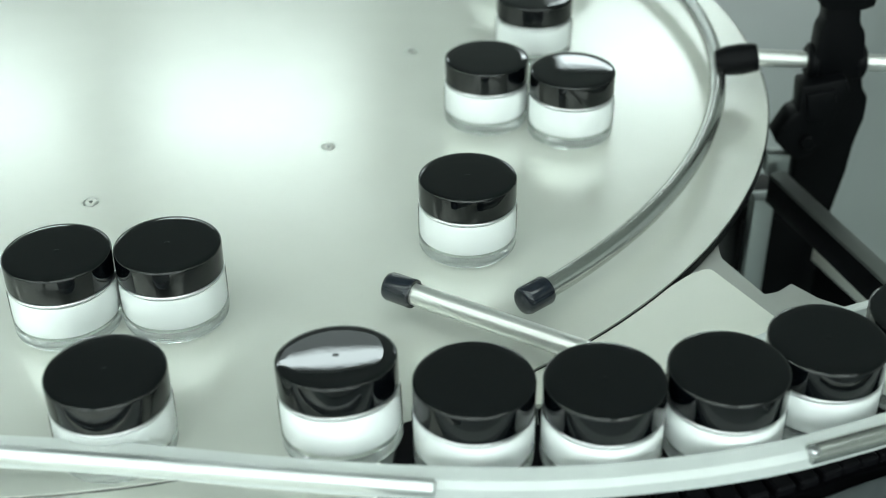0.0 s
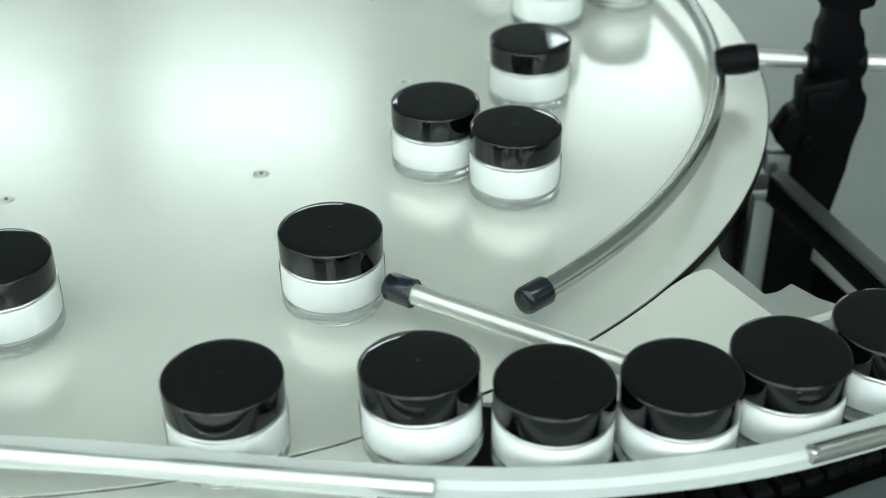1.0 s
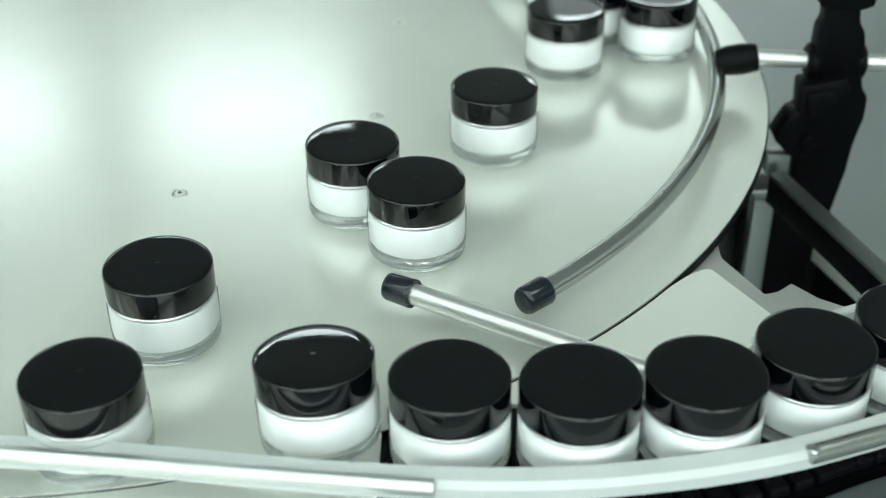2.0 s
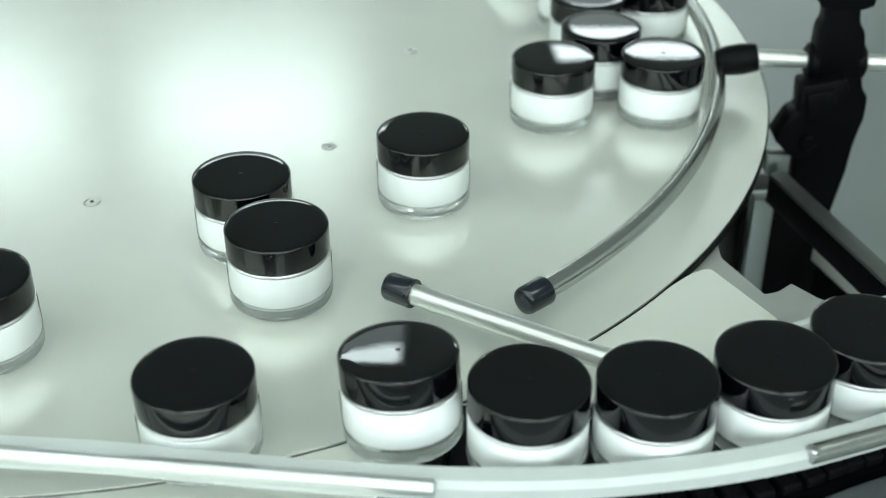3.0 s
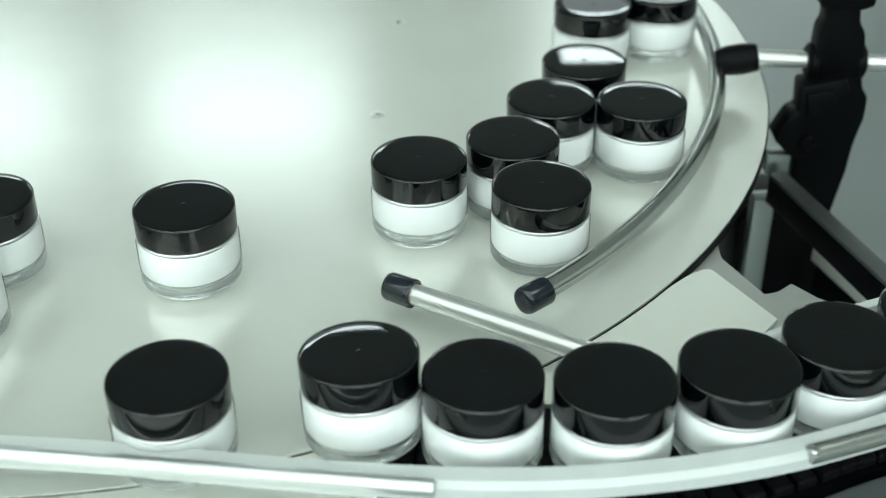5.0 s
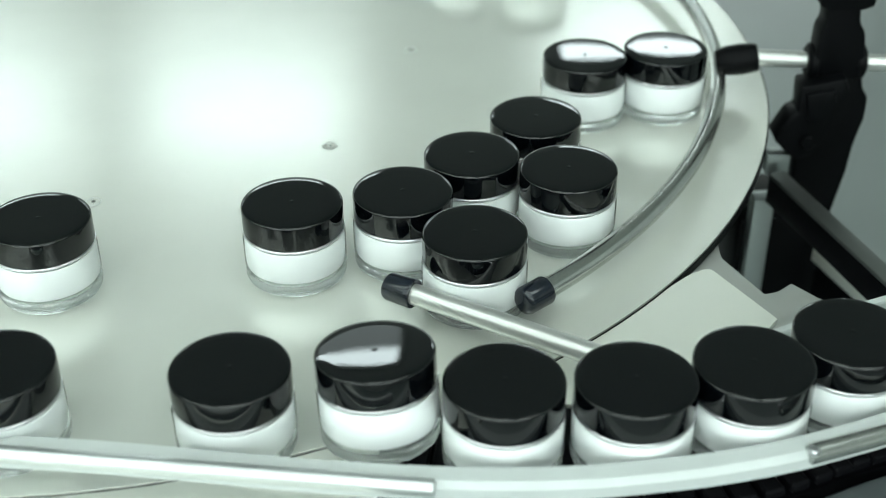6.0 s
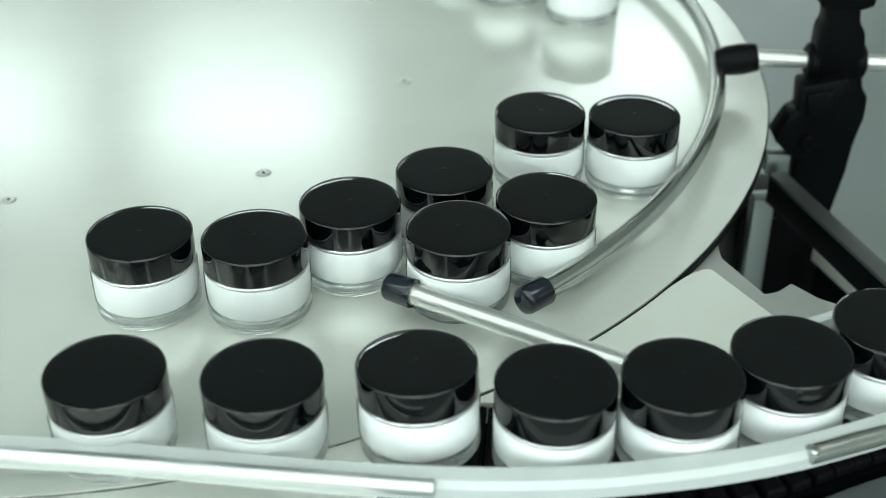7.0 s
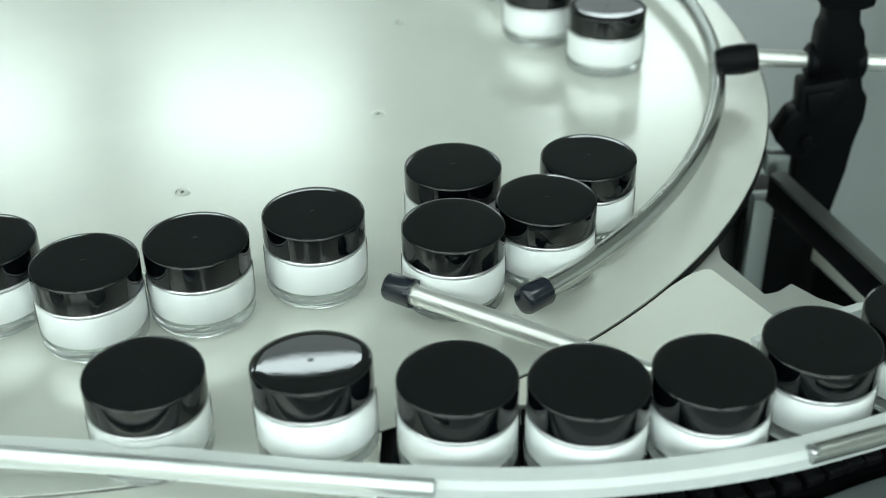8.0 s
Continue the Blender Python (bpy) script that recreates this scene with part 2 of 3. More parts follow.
# bright strip lights ahead, seen as reflections in the disc and the lids
for strip_x, strip_y, strip_w, strip_d, core_d in ((-0.50, 3.30, 0.84, 0.90, 0.25), (-1.62, 3.30, 0.92, 0.90, 0.25), (1.07, 3.72, 0.76, 0.95, 0.36)):
    strip = ceiling_light("strip_light", "long bright ceiling strip light, switched on", "strip light", "ceiling strip lights", strip_w, strip_d, STRIP_LIGHT, REFLECTOR, core_d)
    strip.matrix_basis = pose(strip_x, strip_y + strip_d / 2, CEIL_Z)
# Unseen panels added as fill for the jars and the rail
panels = [(x, y) for y in (-0.6, -1.6, -2.5) for x in (-2.9, -1.9, -0.9, 0.1, 1.1)]
panel = ceiling_light("ceiling_light", "oblong white ceiling panel, unseen, added as fill light", "ceiling light", "ceiling light panels", 0.82, 0.50, FILL_PANEL)
panel.matrix_basis = pose(*panels[0], CEIL_Z)
for q in panels[1:]:
    copy_thing(panel, pose(*q, CEIL_Z))

# ---- turntable ----
DISC_R = 0.4961


def build_turntable():
    table = thing("turntable", "large round brushed steel turntable disc, slowly turning", "turntable")
    part("disc", lathe([(0, 0), (0.1, 0), (0.3, 0), (DISC_R - 0.0001, 0), (DISC_R, -0.0001), (DISC_R, -0.003), (DISC_R - 0.001, -0.004), (0, -0.004)], 220),
         STEEL_DISC, table)
    for k in range(8):
        a = radians(3.2 + 45 * k)
        x, y = 0.2205 * math.cos(a), 0.2205 * math.sin(a)
        s = part("screw", lathe([(0, 0.0005), (0.0034, 0.0005), (0.0040, 0.0003), (0.0042, 0.0001)], 24), STEEL_DISC, table)
        s.location = (x, y, 0)
        socket = part("socket", lathe([(0, 0.0008), (0.0013, 0.0008), (0.0015, 0.0004)], 6), BLACK_CAP, s, "dark hexagon socket")
        rim = part("seat_groove", lathe([(0.0043, 0.0002), (0.0045, 0.0005), (0.0052, 0.0005), (0.0054, 0.0002)], 28), STEEL_DARK, s)
    return table


turntable = build_turntable()

# stationary drum under the disc
base = thing("machine_drum", "round grey steel drum under the turntable disc", "machine drum")
part("drum", lathe([(0, -0.012), (0.43, -0.012), (0.435, -0.016), (0.435, -0.16), (0.43, -0.165), (0, -0.165)], 96), STEEL_BAR, base)
# Black ring puts the shade of the gap round the disc into colour
part("gap_shade_ring", lathe([(0.43, -0.0125), (0.4973, -0.0066), (0.4973, -0.0012), (0.4964, -0.0012), (0.4964, -0.0062), (0.43, -0.0120)], 180), BLACK_NYLON, base, "black ring for the shade in the rim gap")
part("pedestal", lathe([(0, -0.165), (0.30, -0.165), (0.30, FLOOR_Z + 0.02), (0.36, FLOOR_Z + 0.02), (0.36, FLOOR_Z), (0, FLOOR_Z)], 64), ALUMINIUM, base)
part("spindle", lathe([(0.03, -0.004), (0.03, -0.012)], 24), STEEL_BAR, base)

# ---- conveyor with its curve ----
BELT = [(0.225, -0.4640), (0.255, -0.4670), (0.275, -0.4691), (0.30, -0.4697), (0.325, -0.4692), (0.35, -0.4673), (0.37, -0.4640), (0.39, -0.4586),
        (0.41, -0.4509), (0.43, -0.4417), (0.45, -0.4336), (0.50, -0.4146), (0.60, -0.3766), (0.75, -0.3196), (0.95, -0.2436)]
belt_path = glide([(x, y, 0) for x, y in BELT], 240)
belt_len = [0.0]
for a, b in zip(belt_path, belt_path[1:]):
    belt_len.append(belt_len[-1] + (b - a).length)


def on_belt(s, off=0.0, z=0.0):
    """The place at s metres along the belt, off to its outer side, and the heading in degrees."""
    s = max(0.0, min(s, belt_len[-1] - 1e-4))
    lo = max(i for i in range(len(belt_len) - 1) if belt_len[i] <= s)
    t = (s - belt_len[lo]) / (belt_len[lo + 1] - belt_len[lo])
    q = belt_path[lo].lerp(belt_path[lo + 1], t)
    d = (belt_path[lo + 1] - belt_path[lo]).normalized()
    return Vector((q.x + d.y * off, q.y - d.x * off, z)), math.degrees(math.atan2(d.y, d.x))


def belt_line(off, z, s0, s1, n=80):
    return [on_belt(s0 + (s1 - s0) * i / n, off, z)[0] for i in range(n + 1)]


conveyor = thing("conveyor", "curved black slat chain conveyor with aluminium side profiles", "conveyor")
part("side_profile", sweep(belt_line(0.056, -0.014, 0.05, belt_len[-1] - 0.01), [(-0.012, -0.03), (0.012, -0.03), (0.012, 0.004), (0.009, 0.007), (-0.009, 0.007), (-0.012, 0.004)]), GREY_PROFILE, conveyor, "grey aluminium side profile")
part("side_profile", sweep(belt_line(-0.050, -0.022, 0.10, belt_len[-1] - 0.01), [(-0.006, -0.03), (0.006, -0.03), (0.006, 0.006), (-0.006, 0.006)]), ALUMINIUM, conveyor)
part("bed", sweep(belt_line(0.0, -0.014, 0.01, belt_len[-1] - 0.01), [(-0.037, -0.010), (0.037, -0.010), (0.037, 0.003), (-0.037, 0.003)]), BLACK_CHAIN, conveyor)
for s_leg in (0.35, 0.62):
    q, h = on_belt(s_leg)
    part("leg", box((0.03, 0.05, -0.05 - FLOOR_Z), (q.x, q.y, (FLOOR_Z - 0.05) / 2), bevel=0.002), GREY_PROFILE, conveyor)
    part("cross_beam", box((0.03, 0.12, 0.016), (0, 0, 0), bevel=0.001, m=Matrix.Translation((q.x, q.y, -0.050)) @ pose(0, 0, 0, 0, 0, h)), GREY_PROFILE, conveyor)
slat_bm = box((0.0108, 0.078, 0.006), (0, 0, -0.0035), bevel=0.0012, segments=1)
slat_mesh = mesh_of("slat", slat_bm, BLACK_CHAIN)
SLAT = 0.0125
NOSE = 0.016


def slat_pose(s):
    """A slat s metres along the belt; below 0 it turns down round the end roller and runs back underneath."""
    if s >= 0:
        q, h = on_belt(s)
        return Matrix.Translation(q) @ pose(0, 0, 0, 0, 0, h)
    q, h = on_belt(0.0)
    d = Vector((math.cos(radians(h)), math.sin(radians(h)), 0))
    a = min(-s / NOSE, math.pi)
    q = q - d * NOSE * math.sin(a) - Vector((0, 0, NOSE * (1 - math.cos(a)))) + d * max(0.0, -s - math.pi * NOSE)
    return Matrix.Translation(q) @ pose(0, 0, 0, 0, 0, h) @ pose(0, 0, 0, 0, -math.degrees(a), 0)


slats = []
for i in range(int((belt_len[-1] - 0.03) / SLAT)):
    ob = new("slat", slat_mesh)
    ob.parent = conveyor
    ob.matrix_basis = slat_pose(i * SLAT)
    slats.append(ob)

# ---- transfer plate and deck between the disc and the conveyor ----
edge = [(0.4981 * math.cos(radians(a)), 0.4981 * math.sin(radians(a))) for a in [-40.2 - 1.85 * i for i in range(13)]]
plate_outline = edge + [tuple(on_belt(0.03 + 0.03 * i, -0.041)[0][:2]) for i in range(6)] + rounded([(0.4423, -0.3658), (0.4356, -0.3522), (0.4104, -0.3075), (0.4078, -0.3032), (0.4032, -0.3037), (0.3957, -0.3079), (0.386, -0.3149)], 0.003, 3)[4:-4]
transfer = thing("transfer_plate", "bright steel transfer plate with a rounded corner", "plate")
part("plate", slab(plate_outline, -0.0035, -0.0004, 0.0001), STEEL_PLATE, transfer)
deck = thing("machine_deck", "grey steel deck below the transfer plate", "deck")
part("deck_plate", slab(rounded([(0.4158, -0.2459), (0.4198, -0.264), (0.4191, -0.2796), (0.4386, -0.3196), (0.4469, -0.3173), (0.4571, -0.3085), (0.4698, -0.3241), (0.4869, -0.3358), (0.4631, -0.364), (0.4328, -0.3844), (0.3444, -0.3833), (0.3576, -0.3295)], 0.0015, 3), -0.014, -0.008), DECK_STEEL, deck)
part("deck_post", box((0.03, 0.03, 0.86), (0.40, -0.30, -0.467)), STEEL_BAR, deck)

apron = thing("front_apron", "plain steel apron plate round the front of the turntable", "plate")
turn_in = [radians(-64.7 - 2.69 * i) for i in range(19)]
turn_out = [radians(-69.4 - 2.49 * i) for i in range(19)]
part("plate", slab([(0.4978 * math.cos(a), 0.4978 * math.sin(a)) for a in turn_in] + [(0.60 * math.cos(a), 0.60 * math.sin(a)) for a in turn_out[::-1]], -0.005, -0.0005, 0.0001), STEEL_PLATE, apron)
part("post", box((0.03, 0.03, -0.005 - FLOOR_Z), (0.0, -0.55, (FLOOR_Z - 0.005) / 2)), STEEL_BAR, apron)

# ---- guides over the disc ----
TUBE_R = 0.0062


def capped_tube(name, label, path, metal, r=TUBE_R):
    ob = thing(name, label, "guide tube")
    part("tube", sweep(path, ring_section(r, 24)), metal, ob)
    a, b = Vector(path[0]), Vector(path[1])
    d = (b - a).normalized()
    part("end_cap", cylinder_between(a - d * 0.003, b, [(0, -0.0002), (0.0055, 0), (0.0075, 0.0009), (0.0084, 0.0028), (0.0085, 0.0150), (0.0087, 0.0175),
                                                          (0.0084, 0.0184), (0.0064, 0.0184)], 40), BLACK_CAP, ob, "black rubber end cap", angle=50)
    return ob


guide_path = [q + Vector((-0.018, 0, 0)) for q in arc(0.475, -49.35, 72, 0.018, 130)]
capped_tube("curved_guide_tube", "curved steel guide tube with black rubber end cap", guide_path, STEEL_CURVE)
rod_a, rod_b = Vector((*(0.2153, -0.3498), 0.021)), Vector((*(0.3378, -0.4219), 0.021))
rod_dir = (rod_b - rod_a).normalized()
rod_path = [rod_a.lerp(rod_b + rod_dir * 0.02, i / 12) for i in range(13)]
capped_tube("straight_guide_rod", "straight steel guide rod with black rubber end cap", rod_path, STEEL_TUBE)

# ---- white front rail with its holding rods ----
RAIL_TOP = 0.027
rail_points = [(-0.0146, -0.4753), (0.0302, -0.4787), (0.0720, -0.4824), (0.1137, -0.4877), (0.1549, -0.4937), (0.1953, -0.4989), (0.2352, -0.5024), (0.2748, -0.5040),
               (0.3146, -0.5026), (0.3550, -0.4976), (0.3826, -0.4924), (0.4111, -0.4851), (0.4409, -0.4748), (0.4620, -0.4666), (0.5049, -0.4480)]
rail_path = glide([(x, y, RAIL_TOP) for x, y in rail_points], 120)
front_rail = thing("front_guide_rail", "curved white plastic guide rail held by chrome rods along the conveyor", "guide rail")
part("white_strip", sweep(rail_path, [(0.000, -0.002), (0.002, 0.0), (0.0115, 0.0), (0.0145, -0.003), (0.0145, -0.0095), (0.0125, -0.0115), (0.002, -0.0115), (0.000, -0.0095)]),
     WHITE_RAIL, front_rail)


def chrome_rod(a, b, r):
    d = (Vector(b) - Vector(a)).length
    return cylinder_between(a, b, [(0, 0), (r - 0.0008, 0), (r, 0.0008), (r, d - 0.0008), (r - 0.0008, d), (0, d)], 24)


part("holding_rod", chrome_rod((*(-0.0087, -0.4911), 0.0295), (*(0.2408, -0.5220), 0.0295), 0.0042), SATIN_ROD, front_rail, "satin metal rod")
part("holding_rod", chrome_rod((*(0.4168, -0.4980), 0.026), (*(0.5042, -0.4672), 0.026), 0.0050), STEEL_CURVE, front_rail, "polished chrome rod")
part("rod_screw", cylinder_between((*(0.4175, -0.5016), 0.0305), (*(0.4175, -0.5016), 0.2), [(0.0028, 0), (0.0028, 0.002), (0.002, 0.0028), (0, 0.0028)], 16), SILVER, front_rail)
for k, (x, y) in enumerate(((-0.0022, -0.4847), (0.4920, -0.4570))):
    part("rail_post", box((0.010, 0.006, 0.10), (x, y - 0.006, -0.034), bevel=0.001), STEEL_TUBE, front_rail)

# white wear strip on the inner side of the belt
inner = thing("inner_wear_strip", "thin white plastic wear strip beside the conveyor", "guide rail")
part("strip", sweep(glide([(*(0.4181, -0.3793), 0.004), (*(0.4413, -0.3675), 0.004), (*(0.4775, -0.3511), 0.004), (*(0.5026, -0.3408), 0.004), (*(0.5932, -0.3025), 0.004)], 30),
                    [(-0.003, -0.012), (0.003, -0.012), (0.003, -0.001), (0.002, 0.0), (-0.002, 0.0), (-0.003, -0.001)]), WHITE_RAIL, inner)

# ---- bracket that holds the curved tube ----
bracket = thing("guide_bracket", "black nylon swivel bracket with a chrome cross rod", "bracket")
kx, ky = (0.4514, -0.0527)
rx0, ry0 = (0.4788, -0.0674)
rx1, ry1 = (0.5857, -0.0840)
px, py = (0.5411, -0.0744)
part("clamp_head", cylinder_between((rx0 + 0.003, ry0, 0.030), (kx, ry0 + 0.004, 0.024), [(0, 0), (0.0085, 0), (0.0105, 0.0015), (0.0118, 0.012), (0.0112, 0.024), (0.009, 0.031), (0.006, 0.032), (0, 0.032)], 20),
     BLACK_NYLON, bracket, "black clamp knob")
part("clamp_jaw", box((0.012, 0.014, 0.010), (kx + 0.008, ry0 + 0.005, 0.0265), bevel=0.003), BLACK_NYLON, bracket)
part("cross_rod", chrome_rod((rx0 - 0.006, ry0, 0.03), (rx1 + 0.02, ry1, 0.03), 0.0062), STEEL_TUBE, bracket, "polished chrome cross rod")
part("rod_collar", cylinder_between((0.5155, py, 0.03), (0.60, py, 0.03), [(0, 0), (0.011, 0), (0.0135, 0.002), (0.0135, 0.006), (0.0115, 0.008), (0.0115, 0.034), (0.0138, 0.036), (0.0138, 0.041), (0.011, 0.043), (0, 0.043)], 24), BLACK_NYLON, bracket)


def upright_slab(outline, y0, y1, bevel):
    """A thick plate whose outline lies in the x-z plane, with soft edges."""
    bm = bmesh.new()
    face = bm.faces.new([bm.verts.new((x, y0, z)) for x, z in outline])
    got = bmesh.ops.extrude_face_region(bm, geom=[face])
    bmesh.ops.translate(bm, vec=(0, y1 - y0, 0), verts=[v for v in got["geom"] if isinstance(v, bmesh.types.BMVert)])
    bmesh.ops.recalc_face_normals(bm, faces=bm.faces)
    bmesh.ops.bevel(bm, geom=bm.edges[:], offset=bevel, segments=2, affect="EDGES", profile=0.5)
    return bm


part("upper_post", upright_slab([(0.5208, 0.0955), (0.5208, 0.0760), (0.5226, 0.0647), (0.5193, 0.0568), (0.5189, 0.0335), (0.5240, 0.0200), (0.5560, 0.0200), (0.5560, 0.0335), (0.5525, 0.0566), (0.5475, 0.0645), (0.5463, 0.0760), (0.5463, 0.0955)], py - 0.012, py + 0.010, 0.0025), BLACK_NYLON, bracket)
part("post_cap", upright_slab([(0.5150, 0.0795), (0.5208, 0.0758), (0.5463, 0.0758), (0.5545, 0.0792), (0.5540, 0.1400), (0.5150, 0.1400)], py - 0.016, py + 0.012, 0.002), BLACK_NYLON, bracket)
part("swivel_body", upright_slab([(0.5230, 0.0230), (0.5589, 0.0230), (0.5626, 0.0052), (0.5676, -0.0015), (0.5680, -0.0187), (0.5635, -0.0408), (0.5615, -0.0659), (0.5564, -0.0975), (0.5490, -0.1400), (0.5320, -0.20), (0.5050, -0.20), (0.5130, -0.12), (0.5199, -0.0784), (0.5180, -0.0300), (0.5200, 0.0050)],
                                 py, py + 0.016, 0.003), BLACK_NYLON, bracket)
part("swivel_arm", upright_slab([(0.5161, 0.0212), (0.5408, 0.0264), (0.5448, 0.0150), (0.5333, -0.0177), (0.5257, -0.0370), (0.5114, -0.0417), (0.5004, -0.0304), (0.4935, -0.0236), (0.5031, -0.0042), (0.5093, -0.0010), (0.5079, 0.0203)],
                                py - 0.024, py - 0.001, 0.0025), BLACK_NYLON, bracket)
part("arm_rib", upright_slab([(0.5120, 0.0150), (0.5330, 0.0190), (0.5350, 0.0080), (0.5280, -0.0100), (0.5160, -0.0060)], py - 0.028, py - 0.023, 0.002), BLACK_NYLON, bracket)
part("pivot_bolt", cylinder_between((0.519, py - 0.023, -0.026), (0.519, py - 0.03, -0.026), [(0.006, 0), (0.006, 0.003), (0.005, 0.004), (0, 0.004)], 6), BLACK_NYLON, bracket)
part("lower_post", box((0.036, 0.036, 0.70), (0.518, py + 0.018, -0.55), bevel=0.003), BLACK_NYLON, bracket)

# ---- frame bars to the side of the disc ----
side_frame = thing("side_frame", "grey square steel frame bars beside the turntable", "frame")


def bar(name, a, b, w, h, mat=STEEL_BAR):
    a, b = Vector(a), Vector(b)
    turn = (b - a).to_track_quat("X", "Z").to_matrix().to_4x4()
    bm = box(((b - a).length, w, h), (0, 0, 0), bevel=0.0015)
    bmesh.ops.transform(bm, matrix=Matrix.Translation((a + b) / 2) @ turn, verts=bm.verts)
    return part(name, bm, mat, side_frame)


ax, ay = (0.4948, -0.1010)
bx, by = (0.5446, -0.2580)
ax, ay, bx, by = ax + 0.0043, ay + 0.0014, bx + 0.0043, by + 0.0014
# One grey bar: its shaded front is put in as black, its lit top as grey
bar("bar_shaded_side", (ax, ay, -0.0650), (bx + (bx - ax) * 0.6, by + (by - ay) * 0.6, -0.0650), 0.0125, 0.022, BLACK_CHAIN)
bar("bar_lit_top", (ax, ay, -0.0520), (bx + (bx - ax) * 0.6, by + (by - ay) * 0.6, -0.0520), 0.0135, 0.004)
sx, sy = (0.4933, -0.0927)
bar("strut", (sx, sy, -0.075), (sx, sy, -0.30), 0.016, 0.016, ALUMINIUM)
bar("corner_block", (ax - 0.006, ay + 0.016, -0.050), (ax + 0.012, ay + 0.016, -0.050), 0.014, 0.018, ALUMINIUM)
cx, cy = (0.5433, -0.1047)
dx, dy = (0.5644, -0.1568)
bar("lower_bar", (0.5428, -0.0947, -0.128), (0.5690, -0.1680, -0.128), 0.010, 0.012, STEEL_PLATE)
bar("leg", (bx + 0.05, by - 0.15, -0.076), (bx + 0.05, by - 0.15, FLOOR_Z), 0.03, 0.03)
# Black sheet added to fill the dark area below lower_bar
bar("dark_backing", (cx, cy, -0.34), (dx + (dx - cx) * 0.8, dy + (dy - cy) * 0.8, -0.34), 0.010, 0.41, BLACK_NYLON)
drive = thing("drive_housing", "matt black drive housing under the side frame", "motor housing")
hx, hy = (0.5127, -0.0798)
part("housing", box((0.075, 0.075, 0.11), (hx + 0.004, hy + 0.03, -0.155), bevel=0.006), BLACK_NYLON, drive)
part("housing_foot", box((0.06, 0.06, 0.70), (hx + 0.004, hy + 0.03, -0.55), bevel=0.003), STEEL_BAR, drive)


# ---- cream jars ----
JAR_H = 0.0497


def build_jar(label):
    jar = thing("cosmetic_jar", label, "jar", "cream jars")
    part("glass_base", lathe([(0, 0.0012), (0.018, 0.0012), (0.022, 0.0), (0.0262, 0.0), (0.0284, 0.0008), (0.0296, 0.0022), (0.0293, 0.0029), (0.0302, 0.0037), (0.0299, 0.0046), (0.0304, 0.0054), (0.0302, 0.0066), (0.0305, 0.0076), (0.0305, 0.0094), (0.0284, 0.0094),
                              (0.024, 0.0080), (0, 0.0072)], 64), BASE_GLASS, jar, "thick clear glass base").visible_shadow = False
    part("glass_wall", lathe([(0.0305, 0.0094), (0.0306, 0.018), (0.0305, 0.0290), (0.0300, 0.0306), (0.0288, 0.0313)], 64), WALL_GLASS, jar, "clear glass side wall").visible_shadow = False
    part("cream", lathe([(0, 0.0075), (0.020, 0.0084), (0.0275, 0.0096), (0.0296, 0.0108), (0.0299, 0.013), (0.0299, 0.0296), (0.0294, 0.0304), (0, 0.0304)], 56), CREAM, jar, "white cream filling")
    part("seal_ring", lathe([(0.0286, 0.0316), (0.0299, 0.0316), (0.0302, 0.0320), (0.0302, 0.0326), (0.0298, 0.0330), (0.0286, 0.0330)], 64), SILVER, jar, "thin silver ring under the lid")
    lid = part("lid", lathe([(0.0, 0.0331), (0.0292, 0.0331), (0.0299, 0.0335), (0.0300, 0.0345), (0.0300, 0.0480), (0.02993, 0.04845), (0.02970, 0.04885), (0.02935, 0.04912), (0.0289, 0.04930),
                             (0.0283, 0.04945), (0.0272, 0.04957), (0.023, 0.04964), (0.015, 0.04968), (0.008, JAR_H), (0, JAR_H)], 72),
               BLACK_LID, jar, "glossy black screw lid")
    part("gate_mark", lathe([(0.0017, 0.04969), (0.0013, 0.04976), (0.0007, 0.04980), (0, 0.04981)], 20), BLACK_LID, lid)
    return jar


ON_DISC = "glass jar of white cream, glossy black lid, on the turntable"
ON_BELT = "glass jar of white cream, glossy black lid, leaving the conveyor"
model = build_jar(ON_DISC)
disc_jars = [model] + [copy_thing(model, pose(0, 0, 0)) for _ in range(18 - 1)]
belt_jars = [tagged(copy_thing(model, pose(0, 0, 0)), ON_BELT) for _ in range(13)]


def riding(r, a0):
    """Rows of a jar that stands on the turning disc, at radius r and angle a0 at the start."""
    rows = []
    for i in range(33):
        t = i * 0.25
        a = radians(a0 + TURN * t)
        rows.append((t, pose(r * math.cos(a), r * math.sin(a), 0.0001, 0, 0, a0 + TURN * t)))
    return rows


def led(steps):
    """Rows of a jar from (seconds, x, y, lean): lean tips it away while it climbs on the disc."""
    rows = []
    for t, x, y, lean in steps:
        z = 0.03 * math.sin(radians(lean)) + 0.004 * lean / 8.5
        rows.append((t, pose(x, y, z + 0.0001, -lean, -0.36 * lean, 0)))
    return rows


